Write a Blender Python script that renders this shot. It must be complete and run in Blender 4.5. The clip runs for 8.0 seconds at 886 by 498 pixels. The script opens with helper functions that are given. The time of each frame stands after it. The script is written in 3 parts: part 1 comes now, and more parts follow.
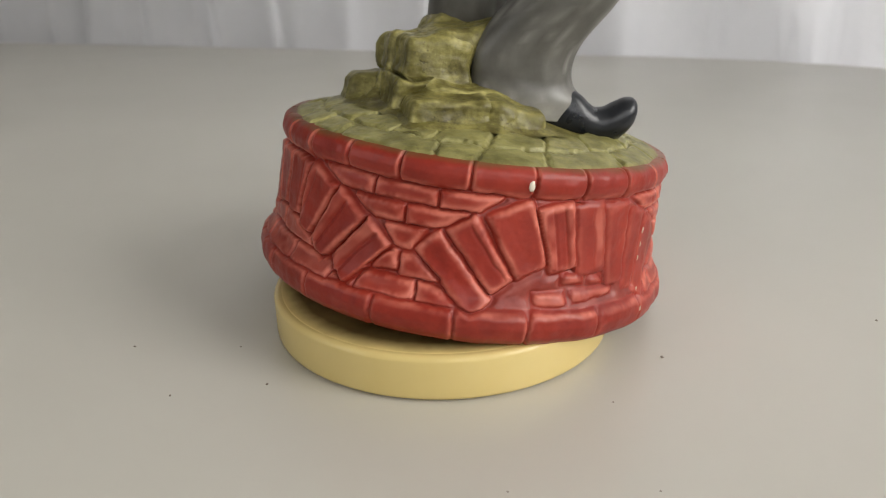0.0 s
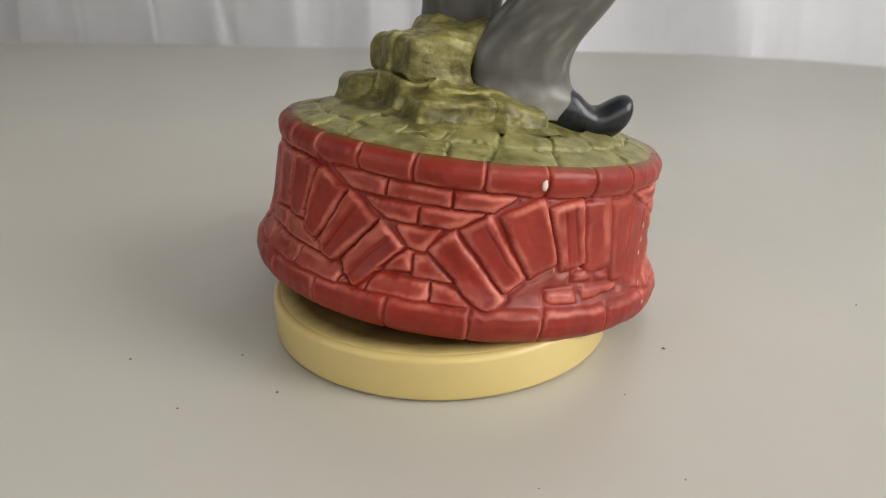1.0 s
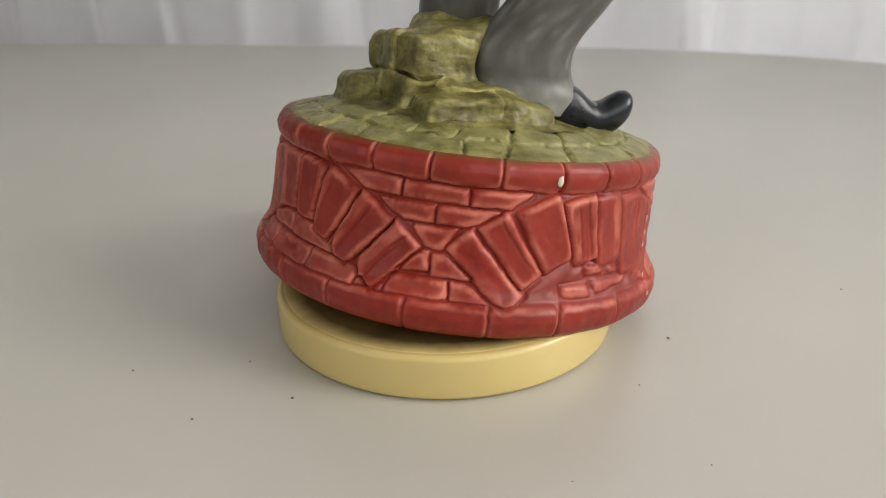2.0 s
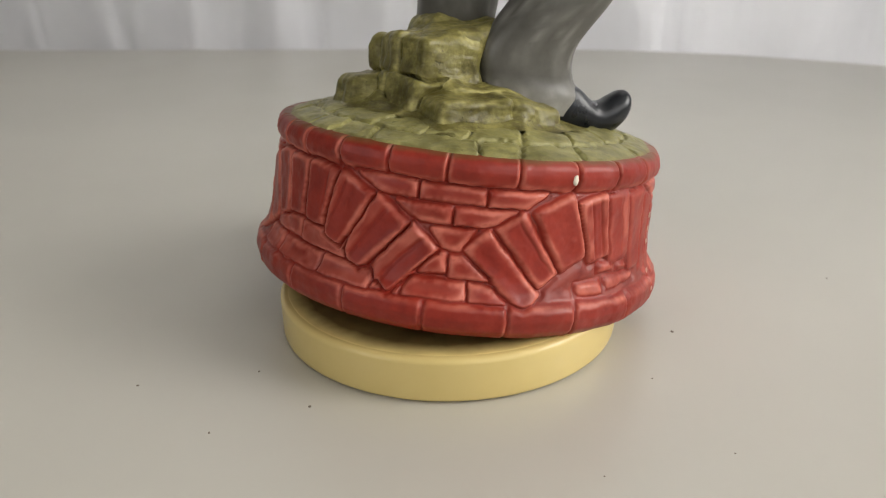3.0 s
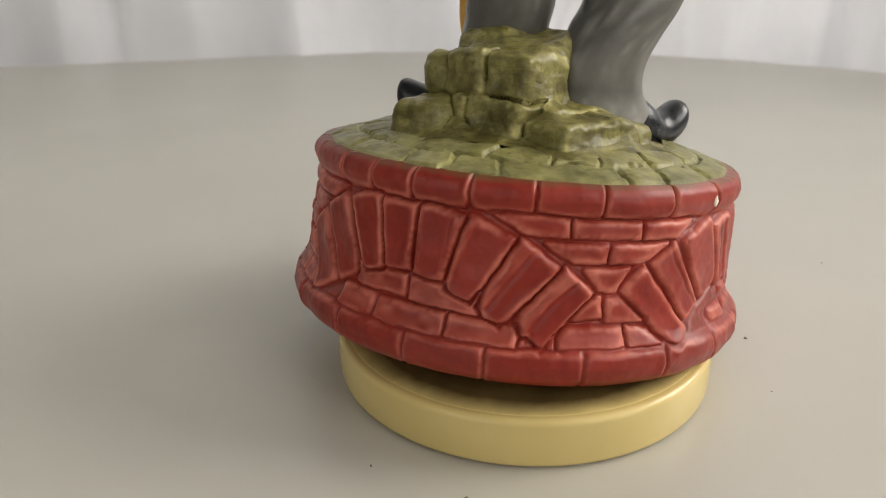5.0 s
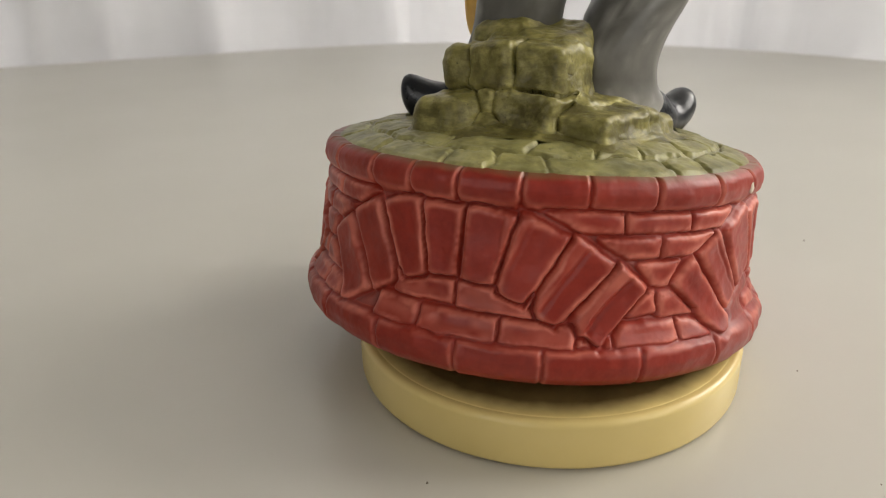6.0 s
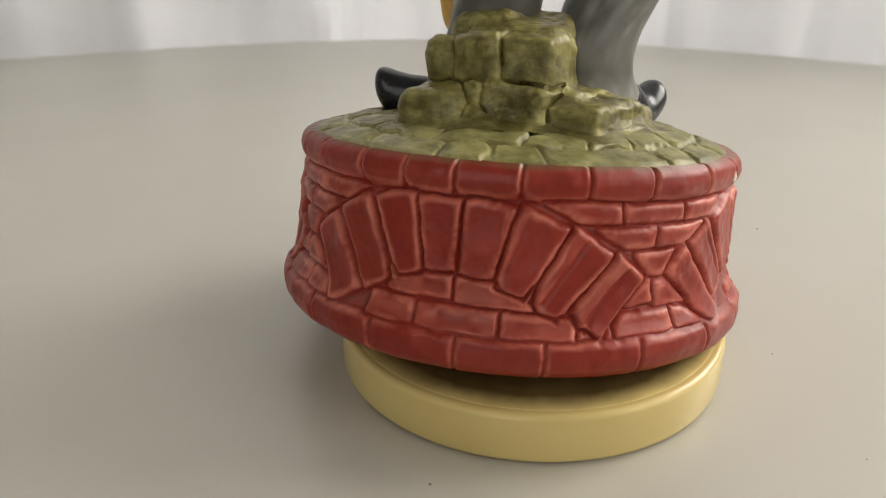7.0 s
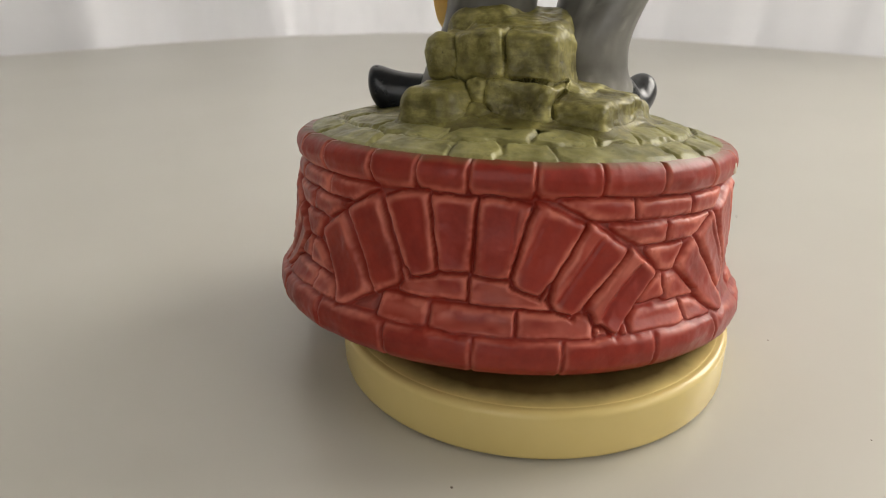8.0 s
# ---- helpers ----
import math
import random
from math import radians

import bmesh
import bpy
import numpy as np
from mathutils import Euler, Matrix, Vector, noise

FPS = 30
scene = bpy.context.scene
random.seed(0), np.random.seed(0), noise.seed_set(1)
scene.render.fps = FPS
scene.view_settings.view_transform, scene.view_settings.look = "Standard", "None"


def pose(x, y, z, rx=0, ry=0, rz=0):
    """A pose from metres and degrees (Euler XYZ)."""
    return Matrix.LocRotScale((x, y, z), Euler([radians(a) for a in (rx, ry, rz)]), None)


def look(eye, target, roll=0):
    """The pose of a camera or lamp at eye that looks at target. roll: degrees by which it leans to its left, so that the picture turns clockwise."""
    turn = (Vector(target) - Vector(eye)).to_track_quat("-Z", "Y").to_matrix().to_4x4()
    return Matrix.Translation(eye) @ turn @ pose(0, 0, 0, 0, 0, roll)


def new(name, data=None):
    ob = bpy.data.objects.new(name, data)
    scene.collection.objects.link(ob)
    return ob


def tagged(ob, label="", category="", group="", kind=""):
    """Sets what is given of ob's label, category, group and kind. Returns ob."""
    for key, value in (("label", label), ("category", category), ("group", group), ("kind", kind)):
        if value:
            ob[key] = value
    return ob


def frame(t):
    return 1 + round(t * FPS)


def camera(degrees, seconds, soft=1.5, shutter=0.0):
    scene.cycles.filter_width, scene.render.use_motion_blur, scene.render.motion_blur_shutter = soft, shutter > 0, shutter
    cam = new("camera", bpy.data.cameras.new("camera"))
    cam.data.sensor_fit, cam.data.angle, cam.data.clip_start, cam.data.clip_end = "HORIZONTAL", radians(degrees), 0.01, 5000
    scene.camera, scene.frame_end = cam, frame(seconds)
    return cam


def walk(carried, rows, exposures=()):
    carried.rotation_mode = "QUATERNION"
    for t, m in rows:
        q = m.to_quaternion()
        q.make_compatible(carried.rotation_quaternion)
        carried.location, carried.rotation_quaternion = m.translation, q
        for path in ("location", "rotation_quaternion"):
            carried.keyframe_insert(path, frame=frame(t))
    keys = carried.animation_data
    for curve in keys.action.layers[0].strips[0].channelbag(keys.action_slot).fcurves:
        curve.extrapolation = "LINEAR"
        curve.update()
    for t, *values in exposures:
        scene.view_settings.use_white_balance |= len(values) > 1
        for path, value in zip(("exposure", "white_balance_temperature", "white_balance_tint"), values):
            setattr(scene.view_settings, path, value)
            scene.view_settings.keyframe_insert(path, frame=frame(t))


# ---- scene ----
cam = camera(64.2, 8.0, soft=1.15)
cam.data.dof.use_dof, cam.data.dof.focus_distance, cam.data.dof.aperture_fstop = True, 0.155, 24.0
PATH = [
    (0.0, 0.0009, -0.1788, 0.0896, 68.39, 0.87, -0.30),
    (0.5, -0.0062, -0.1784, 0.0904, 68.14, 0.81, -2.61),
    (1.0, -0.0141, -0.1778, 0.0910, 67.96, 0.70, -5.13),
    (1.5, -0.0218, -0.1768, 0.0912, 67.84, 0.76, -7.58),
    (1.7, -0.0245, -0.1763, 0.0914, 67.72, 0.71, -8.36),
    (2.8, -0.0399, -0.1731, 0.0915, 67.75, 0.88, -13.09),
    (3.0, -0.0427, -0.1724, 0.0914, 67.79, 0.77, -13.93),
    (3.5, -0.0506, -0.1694, 0.0926, 67.57, 0.45, -15.62),
    (3.8, -0.0566, -0.1649, 0.0946, 67.59, 0.39, -15.98),
    (4.0, -0.0605, -0.1642, 0.0960, 68.12, 0.02, -17.39),
    (4.2, -0.0669, -0.1592, 0.0958, 68.46, -0.04, -20.34),
    (4.5, -0.0769, -0.1463, 0.0945, 68.47, 0.44, -23.77),
    (4.7, -0.0849, -0.1385, 0.0945, 67.91, 0.75, -27.37),
    (4.8, -0.0903, -0.1332, 0.0934, 68.32, 0.59, -29.40),
    (5.0, -0.0993, -0.1233, 0.0936, 67.58, 0.64, -32.24),
    (5.2, -0.1034, -0.1181, 0.0949, 67.19, 0.87, -34.38),
    (6.3, -0.1183, -0.0997, 0.0930, 66.78, 0.84, -41.45),
    (6.5, -0.1199, -0.0971, 0.0926, 66.74, 0.37, -43.16),
    (7.0, -0.1228, -0.0935, 0.0920, 66.69, 0.43, -45.35),
    (7.5, -0.1258, -0.0892, 0.0921, 66.53, 0.57, -47.38),
    (8.0, -0.1286, -0.0843, 0.0929, 66.08, 0.72, -49.37),
]
walk(cam, [(t, pose(*place)) for t, *place in PATH], exposures=[(0.0, -0.18, 6450, 10), (3.5, -0.13, 6550, 10), (5.0, -0.07, 6680, 10), (8.0, -0.04, 6800, 10)])

# ---------------------------------------------------------------- light
world = bpy.data.worlds.new("world")
scene.world = world
world.use_nodes = True
sky = world.node_tree.nodes.new("ShaderNodeTexSky")
sky.sky_type, sky.sun_disc = "NISHITA", False
sky.sun_elevation, sky.sun_rotation = radians(40), radians(100)
world.node_tree.links.new(sky.outputs[0], world.node_tree.nodes["Background"].inputs[0])
world.node_tree.nodes["Background"].inputs[1].default_value = 0.1


def window_and_fill_lamp(at, target, wide, high, power, colour):
    data = bpy.data.lights.new("window_and_fill_light", "AREA")
    data.shape, data.size, data.size_y, data.energy, data.color = "RECTANGLE", wide, high, power, colour
    lamp = new("window_and_fill_light", data)
    lamp.matrix_world = look(at, target)
    return lamp


# daylight lamps in five unseen openings: three face the table, two are behind the curtain
window_and_fill_lamp((1.49, -0.82, 1.05), (0.0, -0.82, 0.75), 1.2, 1.0, 38.5, (1.0, 0.97, 0.915))
# south and west: fill added to light the drum's front, no window known
window_and_fill_lamp((0.55, -1.49, 0.95), (0.55, 0.0, 0.6), 1.2, 1.0, 10.0, (1.0, 0.955, 0.88))
window_and_fill_lamp((-1.49, -0.75, 0.85), (0.0, -0.75, 0.5), 1.2, 1.0, 6.2, (1.0, 0.95, 0.87))
# backlight for the curtain; the north lamp is added to brighten it
window_and_fill_lamp((1.49, 0.62, 0.9), (0.0, 0.62, 0.7), 1.2, 1.2, 92, (1.0, 0.975, 0.93))
window_and_fill_lamp((0.85, 1.49, 0.9), (0.85, 0.0, 0.7), 1.0, 1.2, 62, (1.0, 0.975, 0.93))


# ---------------------------------------------------------------- materials
def material(name, rough=0.5, coat=0.0):
    m = bpy.data.materials.new(name)
    m.use_nodes = True
    b = m.node_tree.nodes["Principled BSDF"]
    b.inputs["Roughness"].default_value = rough
    b.inputs["Coat Weight"].default_value = coat
    b.inputs["Coat Roughness"].default_value = 0.25
    b.inputs["Specular IOR Level"].default_value = 0.4
    return m, m.node_tree, b


def coords(tree, scale=1.0):
    tc = tree.nodes.new("ShaderNodeTexCoord")
    mp = tree.nodes.new("ShaderNodeMapping")
    mp.inputs["Scale"].default_value = (scale, scale, scale)
    tree.links.new(tc.outputs["Object"], mp.inputs[0])
    return mp.outputs[0]


def grain(tree, vec, scale, detail=4.0, rough=0.55):
    n = tree.nodes.new("ShaderNodeTexNoise")
    n.inputs["Scale"].default_value = scale
    n.inputs["Detail"].default_value = detail
    n.inputs["Roughness"].default_value = rough
    tree.links.new(vec, n.inputs["Vector"])
    return n.outputs["Fac"]


def ramp(tree, fac, stops):
    r = tree.nodes.new("ShaderNodeValToRGB")
    while len(r.color_ramp.elements) < len(stops):
        r.color_ramp.elements.new(0.5)
    for e, (at, colour) in zip(r.color_ramp.elements, stops):
        e.position, e.color = at, (*colour, 1)
    tree.links.new(fac, r.inputs[0])
    return r.outputs[0]


def mix(tree, fac, a, b, kind="MIX"):
    m = tree.nodes.new("ShaderNodeMix")
    m.data_type, m.blend_type = "RGBA", kind
    for socket, value in ((m.inputs[0], fac), (m.inputs[6], a), (m.inputs[7], b)):
        if isinstance(value, (int, float)):
            socket.default_value = value
        elif isinstance(value, tuple):
            socket.default_value = (*value, 1)
        else:
            tree.links.new(value, socket)
    return m.outputs[2]


def calc(tree, op, a, b, clamp=True):
    m = tree.nodes.new("ShaderNodeMath")
    m.operation, m.use_clamp = op, clamp
    for socket, value in zip(m.inputs, (a, b)):
        if isinstance(value, (int, float)):
            socket.default_value = value
        else:
            tree.links.new(value, socket)
    return m.outputs[0]


def bump(tree, b, height, strength, distance):
    n = tree.nodes.new("ShaderNodeBump")
    n.inputs["Strength"].default_value, n.inputs["Distance"].default_value = strength, distance
    tree.links.new(height, n.inputs["Height"])
    tree.links.new(n.outputs[0], b.inputs["Normal"])


def glaze(name, deep, mid, worn, rough, fine=900, coarse=140, relief=0.00025, pits=0.25):
    """Painted ceramic: two tones, rubbed lighter along the edges (the 'wear' attribute)."""
    m, tree, b = material(name, rough, coat=0.08)
    v = coords(tree)
    tone = ramp(tree, calc(tree, "ADD", calc(tree, "MULTIPLY", grain(tree, v, coarse, 5, 0.62), 0.62), calc(tree, "MULTIPLY", grain(tree, v, coarse * 4.3, 4, 0.65), 0.38)), [(0.39, deep), (0.61, mid)])
    speck = ramp(tree, grain(tree, v, fine * 0.7, 2, 0.6), [(0.57, (0, 0, 0)), (0.7, (1, 1, 1))])
    tone = mix(tree, calc(tree, "MULTIPLY", speck, pits), tone, deep)
    wear = tree.nodes.new("ShaderNodeAttribute")
    wear.attribute_name = "wear"
    rub = calc(tree, "MULTIPLY", wear.outputs["Fac"], calc(tree, "ADD", calc(tree, "MULTIPLY", grain(tree, v, 260, 3), 0.7), 0.45))
    info = tree.nodes.new("ShaderNodeObjectInfo")
    shift = calc(tree, "MULTIPLY", info.outputs["Random"], 0.05)
    tone = mix(tree, shift, tone, worn)
    colour = mix(tree, rub, tone, worn)
    tree.links.new(colour, b.inputs["Base Color"])
    r = calc(tree, "MULTIPLY_ADD", grain(tree, v, 260, 3), 0.12)
    r.node.inputs[2].default_value = rough - 0.06
    tree.links.new(r, b.inputs["Roughness"])
    bump(tree, b, mix(tree, 0.3, grain(tree, v, coarse * 2.2, 4), grain(tree, v, fine, 3)), 0.6, relief)
    return m


RED = glaze("red_brick_glaze", (0.21, 0.0135, 0.0065), (0.3, 0.0245, 0.012), (0.62, 0.175, 0.12), 0.42, 800, 75, 0.00026, 0.16)
RED.node_tree.nodes["Principled BSDF"].inputs["Specular IOR Level"].default_value = 0.33
MORTAR = glaze("red_joint_glaze", (0.15, 0.0115, 0.0065), (0.23, 0.0215, 0.0125), (0.5, 0.13, 0.095), 0.45, 700, 120, 0.00012)
OLIVE = glaze("olive_stone_glaze", (0.08, 0.066, 0.016), (0.21, 0.188, 0.052), (0.5, 0.45, 0.17), 0.42, 900, 110, 0.0005, 0.35)


def weather(m, dark, pale, strata, pit, dry):
    """Streaks along the stone's beds, dark pin holes in clusters and dry-brushed pale patches over a glaze."""
    tree = m.node_tree
    b = tree.nodes["Principled BSDF"]
    b.inputs["Specular IOR Level"].default_value = 0.3
    tc = tree.nodes.new("ShaderNodeTexCoord")
    beds = tree.nodes.new("ShaderNodeMapping")
    beds.inputs["Scale"].default_value, beds.inputs["Rotation"].default_value = (1, 1, 3.2), (0.12, -0.1, 0)
    tree.links.new(tc.outputs["Object"], beds.inputs[0])
    v = coords(tree)
    tone = b.inputs["Base Color"].links[0].from_socket
    patch = ramp(tree, grain(tree, v, 190, 6, 0.68), [(0.48, (0, 0, 0)), (0.66, (1, 1, 1))])
    tone = mix(tree, calc(tree, "MULTIPLY", patch, dry), tone, pale)
    streak = ramp(tree, grain(tree, beds.outputs[0], 120, 7, 0.68), [(0.47, (0, 0, 0)), (0.63, (1, 1, 1))])
    tone = mix(tree, calc(tree, "MULTIPLY", streak, strata), tone, dark)
    holes = ramp(tree, grain(tree, v, 1100, 1, 0.5), [(0.64, (0, 0, 0)), (0.7, (1, 1, 1))])
    cluster = ramp(tree, grain(tree, v, 150, 3, 0.6), [(0.54, (0, 0, 0)), (0.66, (1, 1, 1))])
    sunk = calc(tree, "MULTIPLY", calc(tree, "MULTIPLY", holes, cluster), pit)
    tone = mix(tree, sunk, tone, (0.025, 0.02, 0.008))
    tree.links.new(tone, b.inputs["Base Color"])
    old = b.inputs["Normal"].links[0].from_node
    over = tree.nodes.new("ShaderNodeBump")
    over.inputs["Strength"].default_value, over.inputs["Distance"].default_value = 0.5, 0.00022
    tree.links.new(calc(tree, "SUBTRACT", grain(tree, beds.outputs[0], 170, 6, 0.62), sunk, False), over.inputs["Height"])
    tree.links.new(old.outputs[0], over.inputs["Normal"])
    tree.links.new(over.outputs[0], b.inputs["Normal"])


weather(OLIVE, (0.055, 0.046, 0.011), (0.4, 0.36, 0.12), 0.55, 0.6, 0.6)
PAVING = glaze("olive_paving_glaze", (0.125, 0.112, 0.032), (0.215, 0.198, 0.06), (0.4, 0.38, 0.165), 0.44, 900, 85, 0.00025, 0.15)
weather(PAVING, (0.08, 0.072, 0.02), (0.4, 0.365, 0.13), 0.5, 0.4, 0.5)
OLIVE_JOINT = glaze("olive_joint_glaze", (0.055, 0.05, 0.014), (0.15, 0.138, 0.046), (0.3, 0.3, 0.15), 0.42, 800, 150, 0.0004)
GREY = glaze("grey_trouser_glaze", (0.078, 0.075, 0.064), (0.105, 0.101, 0.087), (0.42, 0.41, 0.38), 0.36, 700, 60, 0.0001, 0.1)
for paint in (RED, MORTAR):
    tree = paint.node_tree
    b = tree.nodes["Principled BSDF"]
    under = b.inputs["Base Color"].links[0].from_socket
    v = coords(tree)
    split = tree.nodes.new("ShaderNodeSeparateXYZ")
    tree.links.new(v, split.inputs[0])
    high = calc(tree, "ADD", calc(tree, "MULTIPLY", split.outputs["Z"], 700, False), calc(tree, "MULTIPLY", grain(tree, v, 130, 4), 1.6), False)
    mist = calc(tree, "MULTIPLY", calc(tree, "SUBTRACT", high, 9.75, False), 0.9)
    tree.links.new(mix(tree, mist, under, (0.1, 0.075, 0.02)), b.inputs["Base Color"])
BLACK = glaze("black_shoe_glaze", (0.006, 0.007, 0.009), (0.012, 0.0145, 0.019), (0.03, 0.033, 0.04), 0.29, 700, 90, 0.0001)
YELLOW = glaze("yellow_cloth_glaze", (0.55, 0.27, 0.03), (0.68, 0.38, 0.05), (0.8, 0.6, 0.25), 0.35)
CHIP = glaze("bare_bisque_chip", (0.7, 0.62, 0.5), (0.8, 0.74, 0.62), (0.85, 0.8, 0.7), 0.8)


def plain(name, deep, light, rough, scale, relief=0.0, fine=600):
    m, tree, b = material(name, rough)
    v = coords(tree)
    tone = ramp(tree, grain(tree, v, scale, 4), [(0.15, deep), (0.85, light)])
    tree.links.new(tone, b.inputs["Base Color"])
    if relief:
        bump(tree, b, grain(tree, v, fine, 3), 0.4, relief)
    return m


CREAM = plain("cream_lacquer", (0.66, 0.51, 0.193), (0.72, 0.57, 0.235), 0.26, 60, 0.00005, 300)
CREAM.node_tree.nodes["Principled BSDF"].inputs["Specular IOR Level"].default_value = 0.5
TABLE = plain("table_laminate", (0.492, 0.473, 0.415), (0.55, 0.532, 0.468), 0.3, 9, 0.00004, 900)
tree = TABLE.node_tree
b = tree.nodes["Principled BSDF"]
b.inputs["Specular IOR Level"].default_value = 0.55
v = coords(tree)
sheen = calc(tree, "MULTIPLY_ADD", grain(tree, v, 16, 3), 0.06)
sheen.node.inputs[2].default_value = 0.28
tree.links.new(sheen, b.inputs["Roughness"])
# brown stain and the drum's shade painted together, fading outward to cream
STAIN_SHADE_TOP = plain("stained_shaded_cream_top", (0.075, 0.046, 0.014), (0.2, 0.135, 0.046), 0.6, 130, 0.0001, 500)
STAIN_SHADE_TOP.node_tree.nodes["Principled BSDF"].inputs["Specular IOR Level"].default_value = 0.15
tree = STAIN_SHADE_TOP.node_tree
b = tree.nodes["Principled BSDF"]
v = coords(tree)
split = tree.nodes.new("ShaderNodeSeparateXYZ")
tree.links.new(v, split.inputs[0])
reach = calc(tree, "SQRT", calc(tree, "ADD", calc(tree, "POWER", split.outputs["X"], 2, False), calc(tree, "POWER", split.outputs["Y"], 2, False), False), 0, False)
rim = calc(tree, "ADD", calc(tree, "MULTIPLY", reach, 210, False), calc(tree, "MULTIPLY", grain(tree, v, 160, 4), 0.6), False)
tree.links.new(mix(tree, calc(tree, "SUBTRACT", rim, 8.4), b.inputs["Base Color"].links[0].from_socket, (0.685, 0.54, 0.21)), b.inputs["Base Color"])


def cloth_material(name, translucent):
    m = plain(name, (0.64, 0.64, 0.65), (0.76, 0.76, 0.77), 0.9, 14, 0.0003, 900)
    tree = m.node_tree
    glow = tree.nodes.new("ShaderNodeBsdfTranslucent")
    glow.inputs[0].default_value = (0.8, 0.8, 0.81, 1)
    blend = tree.nodes.new("ShaderNodeMixShader")
    blend.inputs[0].default_value = translucent
    tree.links.new(tree.nodes["Principled BSDF"].outputs[0], blend.inputs[1])
    tree.links.new(glow.outputs[0], blend.inputs[2])
    tree.links.new(blend.outputs[0], tree.nodes["Material Output"].inputs[0])
    return m


CLOTH = cloth_material("white_curtain_cloth", 0.36)
WALL = plain("grey_wall_paint", (0.22, 0.215, 0.2), (0.28, 0.27, 0.255), 0.8, 4, 0.0005, 200)
FLOOR = plain("grey_floor", (0.16, 0.14, 0.12), (0.22, 0.195, 0.17), 0.6, 5, 0.0004, 120)
DUST = plain("dark_crumb", (0.15, 0.125, 0.1), (0.27, 0.23, 0.185), 0.9, 900)
STEEL = plain("grey_metal", (0.3, 0.3, 0.3), (0.4, 0.4, 0.4), 0.4, 40)
STEEL.node_tree.nodes["Principled BSDF"].inputs["Metallic"].default_value = 1.0


# ---------------------------------------------------------------- mesh helpers
def to_mesh(name, bm, mats, smooth=True):
    bmesh.ops.recalc_face_normals(bm, faces=bm.faces)
    me = bpy.data.meshes.new(name)
    for f in bm.faces:
        f.smooth = smooth
    bm.to_mesh(me)
    bm.free()
    for m in mats if isinstance(mats, (list, tuple)) else (mats,):
        me.materials.append(m)
    return me


def part(name, bm, mat, parent, label="", smooth=True):
    ob = new(name, to_mesh(name, bm, mat, smooth))
    ob.parent = parent
    return tagged(ob, label)


def thing(name, bm, mat, label, category, kind="", smooth=True, group=""):
    return tagged(new(name, to_mesh(name, bm, mat, smooth)), label, category, group, kind)


def box(bm, x0, x1, y0, y1, z0, z1):
    m = Matrix.Translation(((x0 + x1) / 2, (y0 + y1) / 2, (z0 + z1) / 2)) @ Matrix.Diagonal((x1 - x0, y1 - y0, z1 - z0, 1))
    return bmesh.ops.create_cube(bm, size=1, matrix=m)["verts"]


def lathe(bm, profile, steps=128, wobble=0.0, seed=0.0):
    """Turns (radius, height) pairs round z; a radius of 0 closes the shape."""
    rings = []
    for r, z in profile:
        if r == 0:
            rings.append([bm.verts.new((0, 0, z))])
            continue
        ring = []
        for i in range(steps):
            a = 2 * math.pi * i / steps
            rr = r + wobble * noise.noise((40 * r * math.cos(a) + seed, 40 * r * math.sin(a), 60 * z))
            ring.append(bm.verts.new((rr * math.cos(a), rr * math.sin(a), z)))
        rings.append(ring)
    for lo, hi in zip(rings, rings[1:]):
        n = max(len(lo), len(hi))
        for i in range(n):
            j = (i + 1) % n
            quad = [lo[i % len(lo)], lo[j % len(lo)], hi[j % len(hi)], hi[i % len(hi)]]
            quad = [v for k, v in enumerate(quad) if v not in quad[:k]]
            bm.faces.new(quad)


RNG = np.random.default_rng(7)
LATTICE = RNG.random((256, 256)) * 2 - 1


def cloud(u, v, scale, seed=0):
    """Smooth noise from -1 to 1 over a plane."""
    x, y = u * scale + 31.7 * seed, v * scale + 17.3 * seed
    i, j = np.floor(x).astype(int), np.floor(y).astype(int)
    f, g = x - i, y - j
    f, g = f * f * (3 - 2 * f), g * g * (3 - 2 * g)
    a, b = LATTICE[i % 256, j % 256], LATTICE[(i + 1) % 256, j % 256]
    c, d = LATTICE[i % 256, (j + 1) % 256], LATTICE[(i + 1) % 256, (j + 1) % 256]
    return (a * (1 - f) + b * f) * (1 - g) + (c * (1 - f) + d * f) * g


def step(lo, hi, x):
    t = np.clip((x - lo) / (hi - lo), 0, 1)
    return t * t * (3 - 2 * t)


def outline_distance(u, v, corners, soft=0.5):
    """Signed distance (mm, inside negative) to a convex outline with softened corners."""
    pts = np.array(corners, float)
    if np.sum(pts[:, 0] * np.roll(pts[:, 1], -1) - np.roll(pts[:, 0], -1) * pts[:, 1]) < 0:
        pts = pts[::-1]
    inside, near = 0, None
    for p, q in zip(pts, np.roll(pts, -1, 0)):
        e = q - p
        n = np.array([e[1], -e[0]]) / np.hypot(*e)
        side = (u - p[0]) * n[0] + (v - p[1]) * n[1]
        t = np.clip(((u - p[0]) * e[0] + (v - p[1]) * e[1]) / (e @ e), 0, 1)
        gap = np.hypot(u - p[0] - t * e[0], v - p[1] - t * e[1])
        inside = inside + np.exp(np.clip(side / soft, -60, 60))
        near = gap if near is None else np.minimum(near, gap)
    inside = soft * np.log(np.maximum(inside, 1e-30))
    return np.where(inside > 0, near, inside)


def cell(outline, proud=0.0, over=0, name="brick", joint=1.0, grow=0.0, rub=0.0, flutes=()):
    """A piece of a cast surface: its outline in mm, how proud it stands, whether it lies over the others, how deep its joints are, how far
    it grows more than the rest, how much its face is rubbed, and grooves along it that leave a raised margin: (from its axis in mm, half width, depth)."""
    return dict(outline=outline, proud=proud, over=over, name=name, joint=joint, grow=grow, rub=rub, flutes=flutes)


